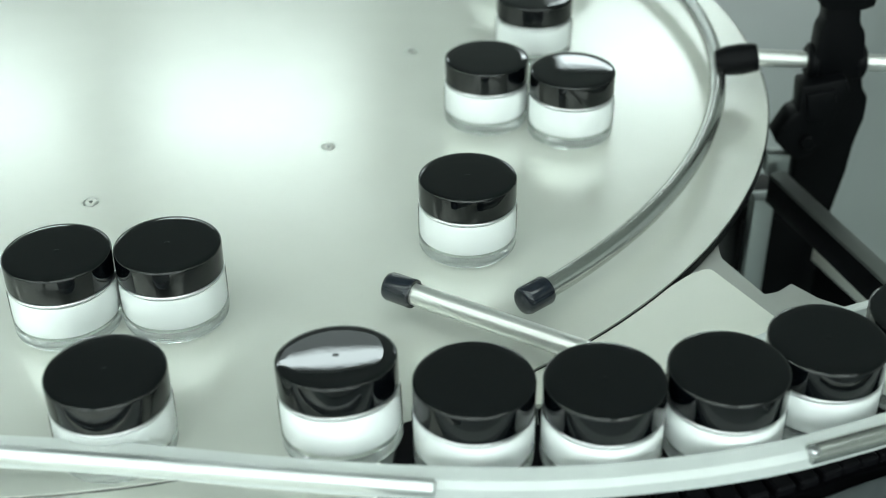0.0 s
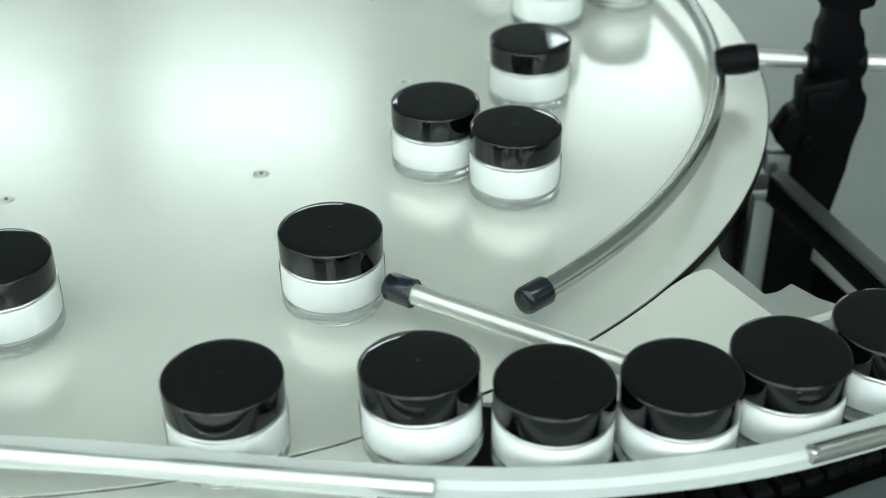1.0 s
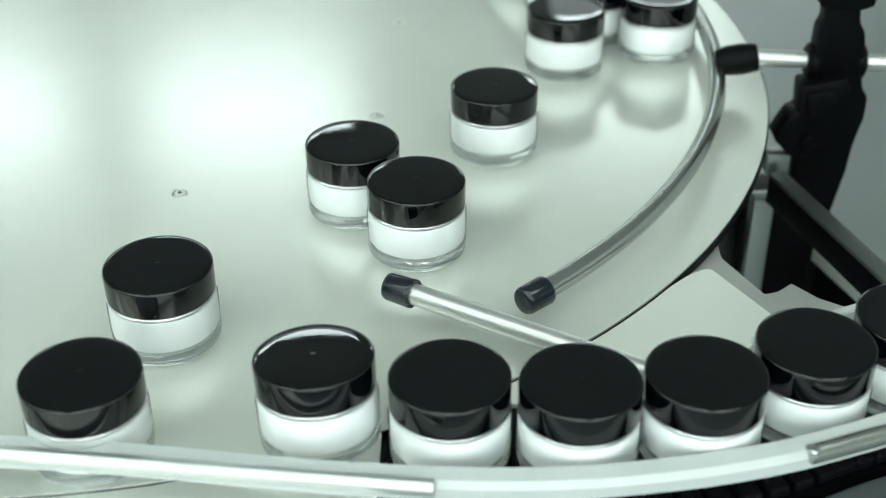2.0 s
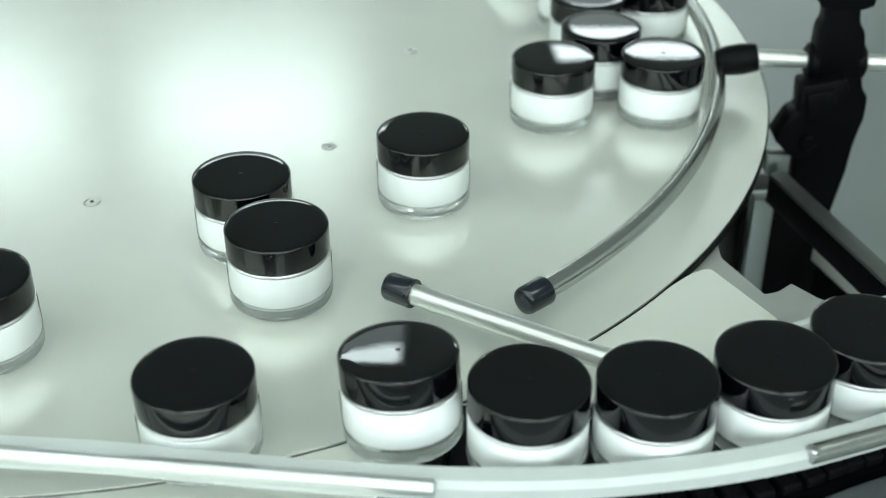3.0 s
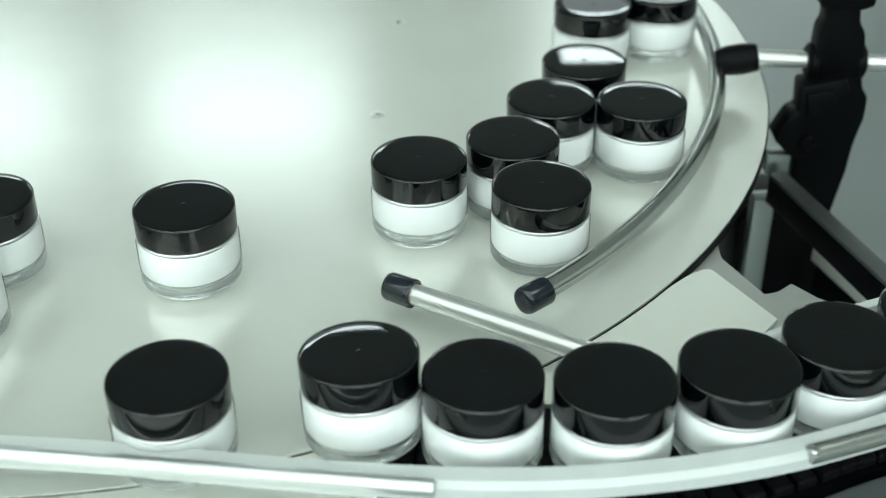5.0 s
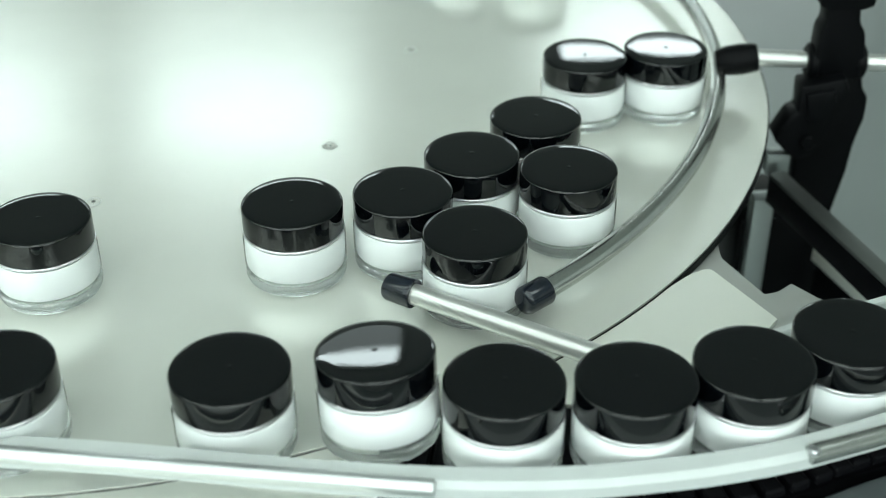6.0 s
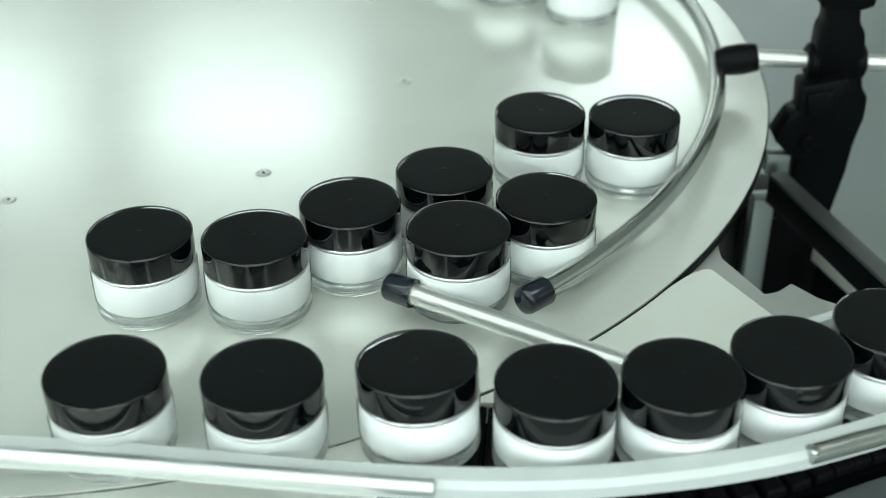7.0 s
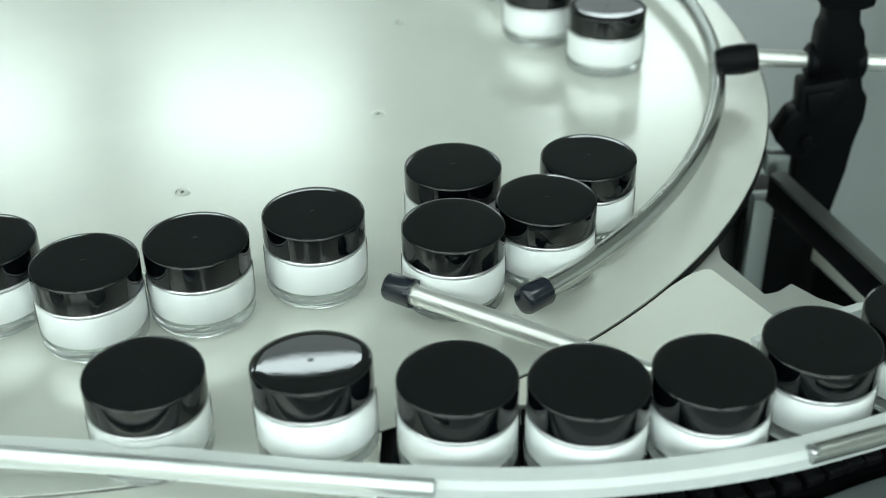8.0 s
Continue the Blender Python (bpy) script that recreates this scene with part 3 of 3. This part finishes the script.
def motions():
    disc_queue, belt_queue = iter(disc_jars), iter(belt_jars)
    walk(turntable, [(i * 0.5, pose(0, 0, 0, 0, 0, TURN * i * 0.5)) for i in range(17)])
    # the chain creeps on, towards the disc
    times = [0, 0.5, 1, 1.5, 1.7, 2.8, 3, 3.5, 4, 4.5, 4.7, 5.8, 6, 6.5, 7, 7.5, 8]
    moved = [0, 0.0062, 0.0225, 0.0444, 0.0553, 0.0921, 0.0969, 0.1184, 0.1320, 0.1480, 0.1583, 0.2238, 0.2302, 0.2485, 0.2670, 0.2923, 0.3095]
    for i, slat in enumerate(slats):
        walk(slat, [(k * 0.25, slat_pose(i * SLAT - float(np.interp(k * 0.25, times, moved)))) for k in range(33)])
    # jars carried round by the disc
    for r, a0 in ((0.3781, -46.50), (0.2966, -20.82), (0.3600, -20.64), (0.3190, 1.62), (0.3289, 127.14), (0.3740, 117.24), (0.3350, 143.50), (0.4000, 137.00), (0.3553, -85.06), (0.3586, -75.32)):
        walk(next(disc_queue), riding(r, a0))
    # jars that slide along the curved tube and stop at the guide rod
    walk(next(disc_queue), led([(0, 0.3577, 0.2149, 0), (0.5, 0.3826, 0.1667, 0), (1, 0.4010, 0.1155, 0), (1.5, 0.4126, 0.0625, 0), (2, 0.4173, 0.0083, 0), (2.5, 0.4148, -0.0459, 0), (2.8, 0.4087, -0.0778, 0), (3, 0.4042, -0.1014, 0), (3.5, 0.3895, -0.1513, 0), (4, 0.3672, -0.1986, 0), (4.5, 0.3386, -0.2442, 0), (4.7, 0.3251, -0.2614, 0), (5.3, 0.2800, -0.3090, 0), (5.55, 0.2630, -0.3285, 0), (5.8, 0.2609, -0.3356, 0), (6, 0.2631, -0.3369, 0), (6.5, 0.2552, -0.3316, 0), (7, 0.2539, -0.3316, 0), (7.5, 0.2550, -0.3316, 0), (8, 0.2511, -0.3290, 0)]))
    walk(next(disc_queue), led([(0, 0.2690, 0.3189, 0), (0.5, 0.3081, 0.2813, 0), (1, 0.3420, 0.2389, 0), (1.5, 0.3702, 0.1924, 0), (2, 0.3920, 0.1427, 0), (2.5, 0.4072, 0.0906, 0), (3, 0.4155, 0.0369, 0), (3.5, 0.4168, -0.0174, 0), (4, 0.4092, -0.0757, 0), (4.5, 0.3975, -0.1250, 0), (4.7, 0.3912, -0.1449, 0), (5.8, 0.3355, -0.2488, 0), (6, 0.3223, -0.2651, 0), (6.5, 0.2999, -0.2900, 0), (7, 0.3063, -0.2991, 0), (7.5, 0.3075, -0.2992, 0), (8, 0.3061, -0.3012, 0)]))
    walk(next(disc_queue), led([(0, 0.0961, 0.4074, 0), (0.5, 0.1482, 0.3914, 0), (1, 0.1978, 0.3688, 0), (1.5, 0.2440, 0.3400, 0), (2, 0.2861, 0.3054, 0), (2.5, 0.3234, 0.2657, 0), (3, 0.3552, 0.2214, 0), (3.5, 0.3809, 0.1734, 0), (4, 0.4002, 0.1225, 0), (4.5, 0.4127, 0.0695, 0), (5, 0.4183, 0.0153, 0), (5.5, 0.4167, -0.0392, 0), (5.8, 0.4091, -0.0746, 0), (6, 0.4071, -0.0923, 0), (6.5, 0.3922, -0.1458, 0), (7, 0.3715, -0.1953, 0), (7.5, 0.3444, -0.2396, 0), (8, 0.3358, -0.2511, 0)]))
    walk(next(disc_queue), led([(0, 0.3051, 0.1540, 0), (0.5, 0.3226, 0.1131, 0), (1, 0.3345, 0.0702, 0), (1.5, 0.3408, 0.0262, 0), (2, 0.3413, -0.0183, 0), (2.5, 0.3360, -0.0625, 0), (3, 0.3251, -0.1060, 0), (3.5, 0.3086, -0.1471, 0), (4, 0.2871, -0.1853, 0), (4.5, 0.2600, -0.2208, 0), (4.7, 0.2485, -0.2334, 0), (5.05, 0.2260, -0.2554, 0), (5.4, 0.2018, -0.2749, 0), (5.8, 0.1720, -0.2943, 0), (6, 0.1564, -0.3030, 0), (6.5, 0.1153, -0.3218, 0), (7, 0.0729, -0.3347, 0), (7.5, 0.0306, -0.3416, 0), (8, -0.0140, -0.3427, 0)]))
    walk(next(disc_queue), led([(0, 0.2962, 0.2192, 0), (0.5, 0.3222, 0.1789, 0), (1, 0.3427, 0.1355, 0), (1.5, 0.3574, 0.0899, 0), (2, 0.3660, 0.0427, 0), (2.5, 0.3685, -0.0052, 0), (3, 0.3647, -0.0530, 0), (3.5, 0.3551, -0.1025, 0), (4, 0.3390, -0.1430, 0), (4.5, 0.3167, -0.1875, 0), (4.7, 0.3064, -0.2043, 0), (5.05, 0.2862, -0.2297, 0), (5.4, 0.2641, -0.2548, 0), (5.8, 0.2361, -0.2798, 0), (6, 0.2213, -0.2909, 0), (6.5, 0.1813, -0.3175, 0), (7, 0.1385, -0.3394, 0), (7.5, 0.0943, -0.3543, 0), (8, 0.0481, -0.3639, 0)]))
    walk(next(disc_queue), led([(0, 0.2503, 0.2606, 0), (0.5, 0.2820, 0.2259, 0), (1, 0.3090, 0.1873, 0), (1.5, 0.3307, 0.1456, 0), (2, 0.3468, 0.1014, 0), (2.5, 0.3571, 0.0555, 0), (3, 0.3612, 0.0086, 0), (3.5, 0.3593, -0.0383, 0), (4, 0.3511, -0.0851, 0), (4.5, 0.3373, -0.1297, 0), (4.7, 0.3303, -0.1466, 0), (5.05, 0.3156, -0.1752, 0), (5.4, 0.2984, -0.2032, 0), (5.8, 0.2761, -0.2322, 0), (6, 0.2634, -0.2461, 0), (6.5, 0.2286, -0.2761, 0), (7, 0.1904, -0.3028, 0), (7.5, 0.1498, -0.3255, 0), (8, 0.1059, -0.3421, 0)]))
    walk(next(disc_queue), led([(0, 0.2028, 0.3024, 0), (0.5, 0.2403, 0.2735, 0), (1, 0.2738, 0.2400, 0), (1.5, 0.3027, 0.2024, 0), (2, 0.3264, 0.1614, 0), (2.5, 0.3446, 0.1176, 0), (3, 0.3570, 0.0718, 0), (3.5, 0.3633, 0.0249, 0), (4, 0.3634, -0.0225, 0), (4.5, 0.3565, -0.0747, 0), (4.7, 0.3536, -0.0872, 0), (5.05, 0.3442, -0.1188, 0), (5.4, 0.3319, -0.1497, 0), (5.8, 0.3160, -0.1806, 0), (6, 0.3064, -0.1968, 0), (6.5, 0.2786, -0.2323, 0), (7, 0.2462, -0.2661, 0), (7.5, 0.2090, -0.2893, 0), (8, 0.1698, -0.3147, 0)]))
    walk(next(disc_queue), led([(0, 0.1061, 0.3472, 0), (0.5, 0.1503, 0.3305, 0), (1, 0.1920, 0.3082, 0), (1.5, 0.2304, 0.2806, 0), (2, 0.2649, 0.2483, 0), (2.5, 0.2949, 0.2118, 0), (3, 0.3199, 0.1717, 0), (3.5, 0.3395, 0.1287, 0), (4, 0.3534, 0.0835, 0), (4.5, 0.3612, 0.0369, 0), (5, 0.3629, -0.0103, 0), (5.5, 0.3585, -0.0574, 0), (6, 0.3477, -0.1034, 0), (6.5, 0.3318, -0.1475, 0), (7, 0.3098, -0.1900, 0), (7.5, 0.2834, -0.2268, 0), (8, 0.2515, -0.2610, 0)]))
    # jars on the belt, one after the other
    walk(next(belt_queue), led([(0, 0.0801, -0.4593, 0.0), (0.5, 0.0247, -0.4539, 0.0), (1, -0.0327, -0.4534, 0.0), (1.5, -0.0896, -0.4456, 0.0), (1.7, -0.1120, -0.4405, 0.0), (2.8, -0.2286, -0.3929, 0.0), (3, -0.2481, -0.3808, 0.0), (3.5, -0.2942, -0.3465, 0.0), (4, -0.3355, -0.3067, 0.0), (4.5, -0.3715, -0.2620, 0.0), (4.7, -0.3842, -0.2429, 0.0), (5.8, -0.4361, -0.1281, 0.0), (6, -0.4420, -0.1059, 0.0), (6.5, -0.4519, -0.0494, 0.0), (7, -0.4545, 0.0080, 0.0), (7.5, -0.4498, 0.0652, 0.0), (8, -0.4380, 0.1213, 0.0)]))
    walk(next(belt_queue), led([(0, 0.1945, -0.4626, 6.4), (0.5, 0.1676, -0.4649, 6.2), (1, 0.1375, -0.4638, 0.0), (1.5, 0.1088, -0.4616, 0.0), (1.7, 0.0964, -0.4600, 0.0), (2.8, -0.0335, -0.4688, 0.0), (3, -0.0571, -0.4665, 0.0), (3.5, -0.1155, -0.4556, 0.0), (4, -0.1720, -0.4374, 0.0), (4.5, -0.2257, -0.4123, 0.0), (4.7, -0.2463, -0.4003, 0.0), (5.8, -0.3467, -0.3174, 0.0), (6, -0.3623, -0.2995, 0.0), (6.5, -0.3971, -0.2514, 0.0), (7, -0.4256, -0.1994, 0.0), (7.5, -0.4474, -0.1442, 0.0), (8, -0.4620, -0.0866, 0.0)]))
    walk(next(belt_queue), led([(0, 0.2596, -0.4677, 0.0), (0.5, 0.2527, -0.4666, 0.0), (1, 0.2342, -0.4641, 4.4), (1.5, 0.2134, -0.4543, 6.2), (1.7, 0.2014, -0.4574, 6.2), (2.8, 0.1352, -0.4610, 0.0), (3, 0.1233, -0.4618, 0.0), (3.5, 0.0934, -0.4600, 0.0), (4, 0.0497, -0.4556, 0.0), (4.5, -0.0081, -0.4583, 0.0), (4.7, -0.0313, -0.4573, 0.0), (5.8, -0.1555, -0.4311, 0.0), (6, -0.1771, -0.4227, 0.0), (6.5, -0.2290, -0.3970, 0.0), (7, -0.2772, -0.3650, 0.0), (7.5, -0.3210, -0.3272, 0.0), (8, -0.3597, -0.2841, 0.0)]))
    walk(next(belt_queue), led([(0, 0.3225, -0.4693, 0.0), (0.5, 0.3160, -0.4695, 0.0), (1, 0.2983, -0.4697, 0.0), (1.5, 0.2735, -0.4690, 0.0), (1.7, 0.2616, -0.4680, 0.0), (2.8, 0.2294, -0.4601, 5.8), (3, 0.2247, -0.4585, 6.4), (3.5, 0.2005, -0.4598, 6.0), (4, 0.1710, -0.4640, 2.7), (4.5, 0.1409, -0.4630, 0.0), (4.7, 0.1295, -0.4642, 0.0), (5.8, 0.0455, -0.4575, 0.0), (6, 0.0245, -0.4548, 0.0), (6.5, -0.0330, -0.4543, 0.0), (7, -0.0900, -0.4465, 0.0), (7.5, -0.1455, -0.4316, 0.0), (8, -0.1988, -0.4098, 0.0)]))
    walk(next(belt_queue), led([(0, 0.3837, -0.4605, 0.0), (0.5, 0.3770, -0.4624, 0.0), (1, 0.3601, -0.4659, 0.0), (1.5, 0.3362, -0.4686, 0.0), (1.7, 0.3245, -0.4693, 0.0), (2.8, 0.2910, -0.4696, 0.0), (3, 0.2860, -0.4695, 0.0), (3.5, 0.2629, -0.4681, 0.0), (4, 0.2472, -0.4666, 0.0), (4.5, 0.2302, -0.4598, 5.4), (4.7, 0.2210, -0.4567, 6.0), (5.8, 0.1536, -0.4565, 0.0), (6, 0.1405, -0.4582, 0.0), (6.5, 0.1105, -0.4612, 0.0), (7, 0.0797, -0.4593, 0.0), (7.5, 0.0262, -0.4529, 0.0), (8, -0.0311, -0.4526, 0.0)]))
    walk(next(belt_queue), led([(0, 0.4374, -0.4384, 0.0), (0.5, 0.4317, -0.4409, 0.0), (1, 0.4167, -0.4479, 0.0), (1.5, 0.3956, -0.4566, 0.0), (1.7, 0.3847, -0.4602, 0.0), (2.8, 0.3537, -0.4669, 0.0), (3, 0.3482, -0.4675, 0.0), (3.5, 0.3250, -0.4692, 0.0), (4, 0.3102, -0.4696, 0.0), (4.5, 0.2925, -0.4697, 0.0), (4.7, 0.2819, -0.4694, 0.0), (5.8, 0.2210, -0.4567, 6.2), (6, 0.2133, -0.4586, 6.5), (6.5, 0.1866, -0.4646, 6.6), (7, 0.1568, -0.4632, 0.0), (7.5, 0.1284, -0.4628, 0.0), (8, 0.0988, -0.4610, 0.0)]))
    walk(next(belt_queue), led([(0, 0.4946, -0.4167, 0.0), (0.5, 0.4888, -0.4189, 0.0), (1, 0.4736, -0.4247, 0.0), (1.5, 0.4531, -0.4324, 0.0), (1.7, 0.4429, -0.4363, 0.0), (2.8, 0.4128, -0.4497, 0.0), (3, 0.4084, -0.4516, 0.0), (3.5, 0.3861, -0.4598, 0.0), (4, 0.3723, -0.4635, 0.0), (4.5, 0.3555, -0.4666, 0.0), (4.7, 0.3450, -0.4679, 0.0), (5.8, 0.2827, -0.4694, 0.0), (6, 0.2740, -0.4691, 0.0), (6.5, 0.2540, -0.4669, 0.0), (7, 0.2331, -0.4632, 4.4), (7.5, 0.2101, -0.4578, 6.4), (8, 0.1827, -0.4665, 6.5)]))
    walk(next(belt_queue), led([(0, 0.5519, -0.3949, 0.0), (0.5, 0.5461, -0.3971, 0.0), (1, 0.5309, -0.4029, 0.0), (1.5, 0.5104, -0.4107, 0.0), (1.7, 0.5002, -0.4146, 0.0), (2.8, 0.4658, -0.4276, 0.0), (3, 0.4613, -0.4293, 0.0), (3.5, 0.4413, -0.4370, 0.0), (4, 0.4287, -0.4423, 0.0), (4.5, 0.4139, -0.4492, 0.0), (4.7, 0.4053, -0.4529, 0.0), (5.8, 0.3453, -0.4678, 0.0), (6, 0.3376, -0.4685, 0.0), (6.5, 0.3180, -0.4695, 0.0), (7, 0.2989, -0.4697, 0.0), (7.5, 0.2705, -0.4688, 0.0), (8, 0.2515, -0.4664, 0.0)]))
    walk(next(belt_queue), led([(0, 0.6092, -0.3732, 0.0), (0.5, 0.6034, -0.3754, 0.0), (1, 0.5881, -0.3811, 0.0), (1.5, 0.5677, -0.3889, 0.0), (1.7, 0.5575, -0.3928, 0.0), (2.8, 0.5231, -0.4059, 0.0), (3, 0.5186, -0.4076, 0.0), (3.5, 0.4985, -0.4152, 0.0), (4, 0.4858, -0.4200, 0.0), (4.5, 0.4709, -0.4257, 0.0), (4.7, 0.4612, -0.4294, 0.0), (5.8, 0.4052, -0.4529, 0.0), (6, 0.3968, -0.4562, 0.0), (6.5, 0.3791, -0.4618, 0.0), (7, 0.3605, -0.4658, 0.0), (7.5, 0.3331, -0.4688, 0.0), (8, 0.3148, -0.4696, 0.0)]))
    walk(next(belt_queue), led([(0, 0.6664, -0.3514, 0.0), (0.5, 0.6606, -0.3536, 0.0), (1, 0.6454, -0.3594, 0.0), (1.5, 0.6249, -0.3672, 0.0), (1.7, 0.6148, -0.3710, 0.0), (2.8, 0.5803, -0.3841, 0.0), (3, 0.5759, -0.3858, 0.0), (3.5, 0.5558, -0.3934, 0.0), (4, 0.5431, -0.3983, 0.0), (4.5, 0.5281, -0.4039, 0.0), (4.7, 0.5184, -0.4076, 0.0), (5.8, 0.4572, -0.4309, 0.0), (6, 0.4512, -0.4332, 0.0), (6.5, 0.4342, -0.4397, 0.0), (7, 0.4171, -0.4477, 0.0), (7.5, 0.3926, -0.4577, 0.0), (8, 0.3759, -0.4626, 0.0)]))
    walk(next(belt_queue), led([(0, 0.7237, -0.3296, 0.0), (0.5, 0.7179, -0.3318, 0.0), (1, 0.7027, -0.3376, 0.0), (1.5, 0.6822, -0.3454, 0.0), (1.7, 0.6720, -0.3493, 0.0), (2.8, 0.6376, -0.3624, 0.0), (3, 0.6331, -0.3640, 0.0), (3.5, 0.6131, -0.3717, 0.0), (4, 0.6003, -0.3765, 0.0), (4.5, 0.5854, -0.3822, 0.0), (4.7, 0.5757, -0.3859, 0.0), (5.8, 0.5145, -0.4091, 0.0), (6, 0.5085, -0.4114, 0.0), (6.5, 0.4914, -0.4179, 0.0), (7, 0.4741, -0.4245, 0.0), (7.5, 0.4505, -0.4335, 0.0), (8, 0.4344, -0.4396, 0.0)]))
    walk(next(belt_queue), led([(0, 0.7810, -0.3079, 0.0), (0.5, 0.7752, -0.3101, 0.0), (1, 0.7599, -0.3159, 0.0), (1.5, 0.7395, -0.3236, 0.0), (1.7, 0.7293, -0.3275, 0.0), (2.8, 0.6949, -0.3406, 0.0), (3, 0.6904, -0.3423, 0.0), (3.5, 0.6703, -0.3499, 0.0), (4, 0.6576, -0.3547, 0.0), (4.5, 0.6427, -0.3604, 0.0), (4.7, 0.6330, -0.3641, 0.0), (5.8, 0.5717, -0.3874, 0.0), (6, 0.5658, -0.3896, 0.0), (6.5, 0.5487, -0.3961, 0.0), (7, 0.5314, -0.4027, 0.0), (7.5, 0.5077, -0.4117, 0.0), (8, 0.4916, -0.4178, 0.0)]))
    walk(next(belt_queue), led([(0, 0.8382, -0.2861, 0.0), (0.5, 0.8324, -0.2883, 0.0), (1, 0.8172, -0.2941, 0.0), (1.5, 0.7967, -0.3019, 0.0), (1.7, 0.7866, -0.3057, 0.0), (2.8, 0.7521, -0.3188, 0.0), (3, 0.7477, -0.3205, 0.0), (3.5, 0.7276, -0.3281, 0.0), (4, 0.7149, -0.3330, 0.0), (4.5, 0.6999, -0.3387, 0.0), (4.7, 0.6902, -0.3423, 0.0), (5.8, 0.6290, -0.3656, 0.0), (6, 0.6230, -0.3679, 0.0), (6.5, 0.6060, -0.3744, 0.0), (7, 0.5887, -0.3809, 0.0), (7.5, 0.5650, -0.3899, 0.0), (8, 0.5489, -0.3961, 0.0)]))


motions()
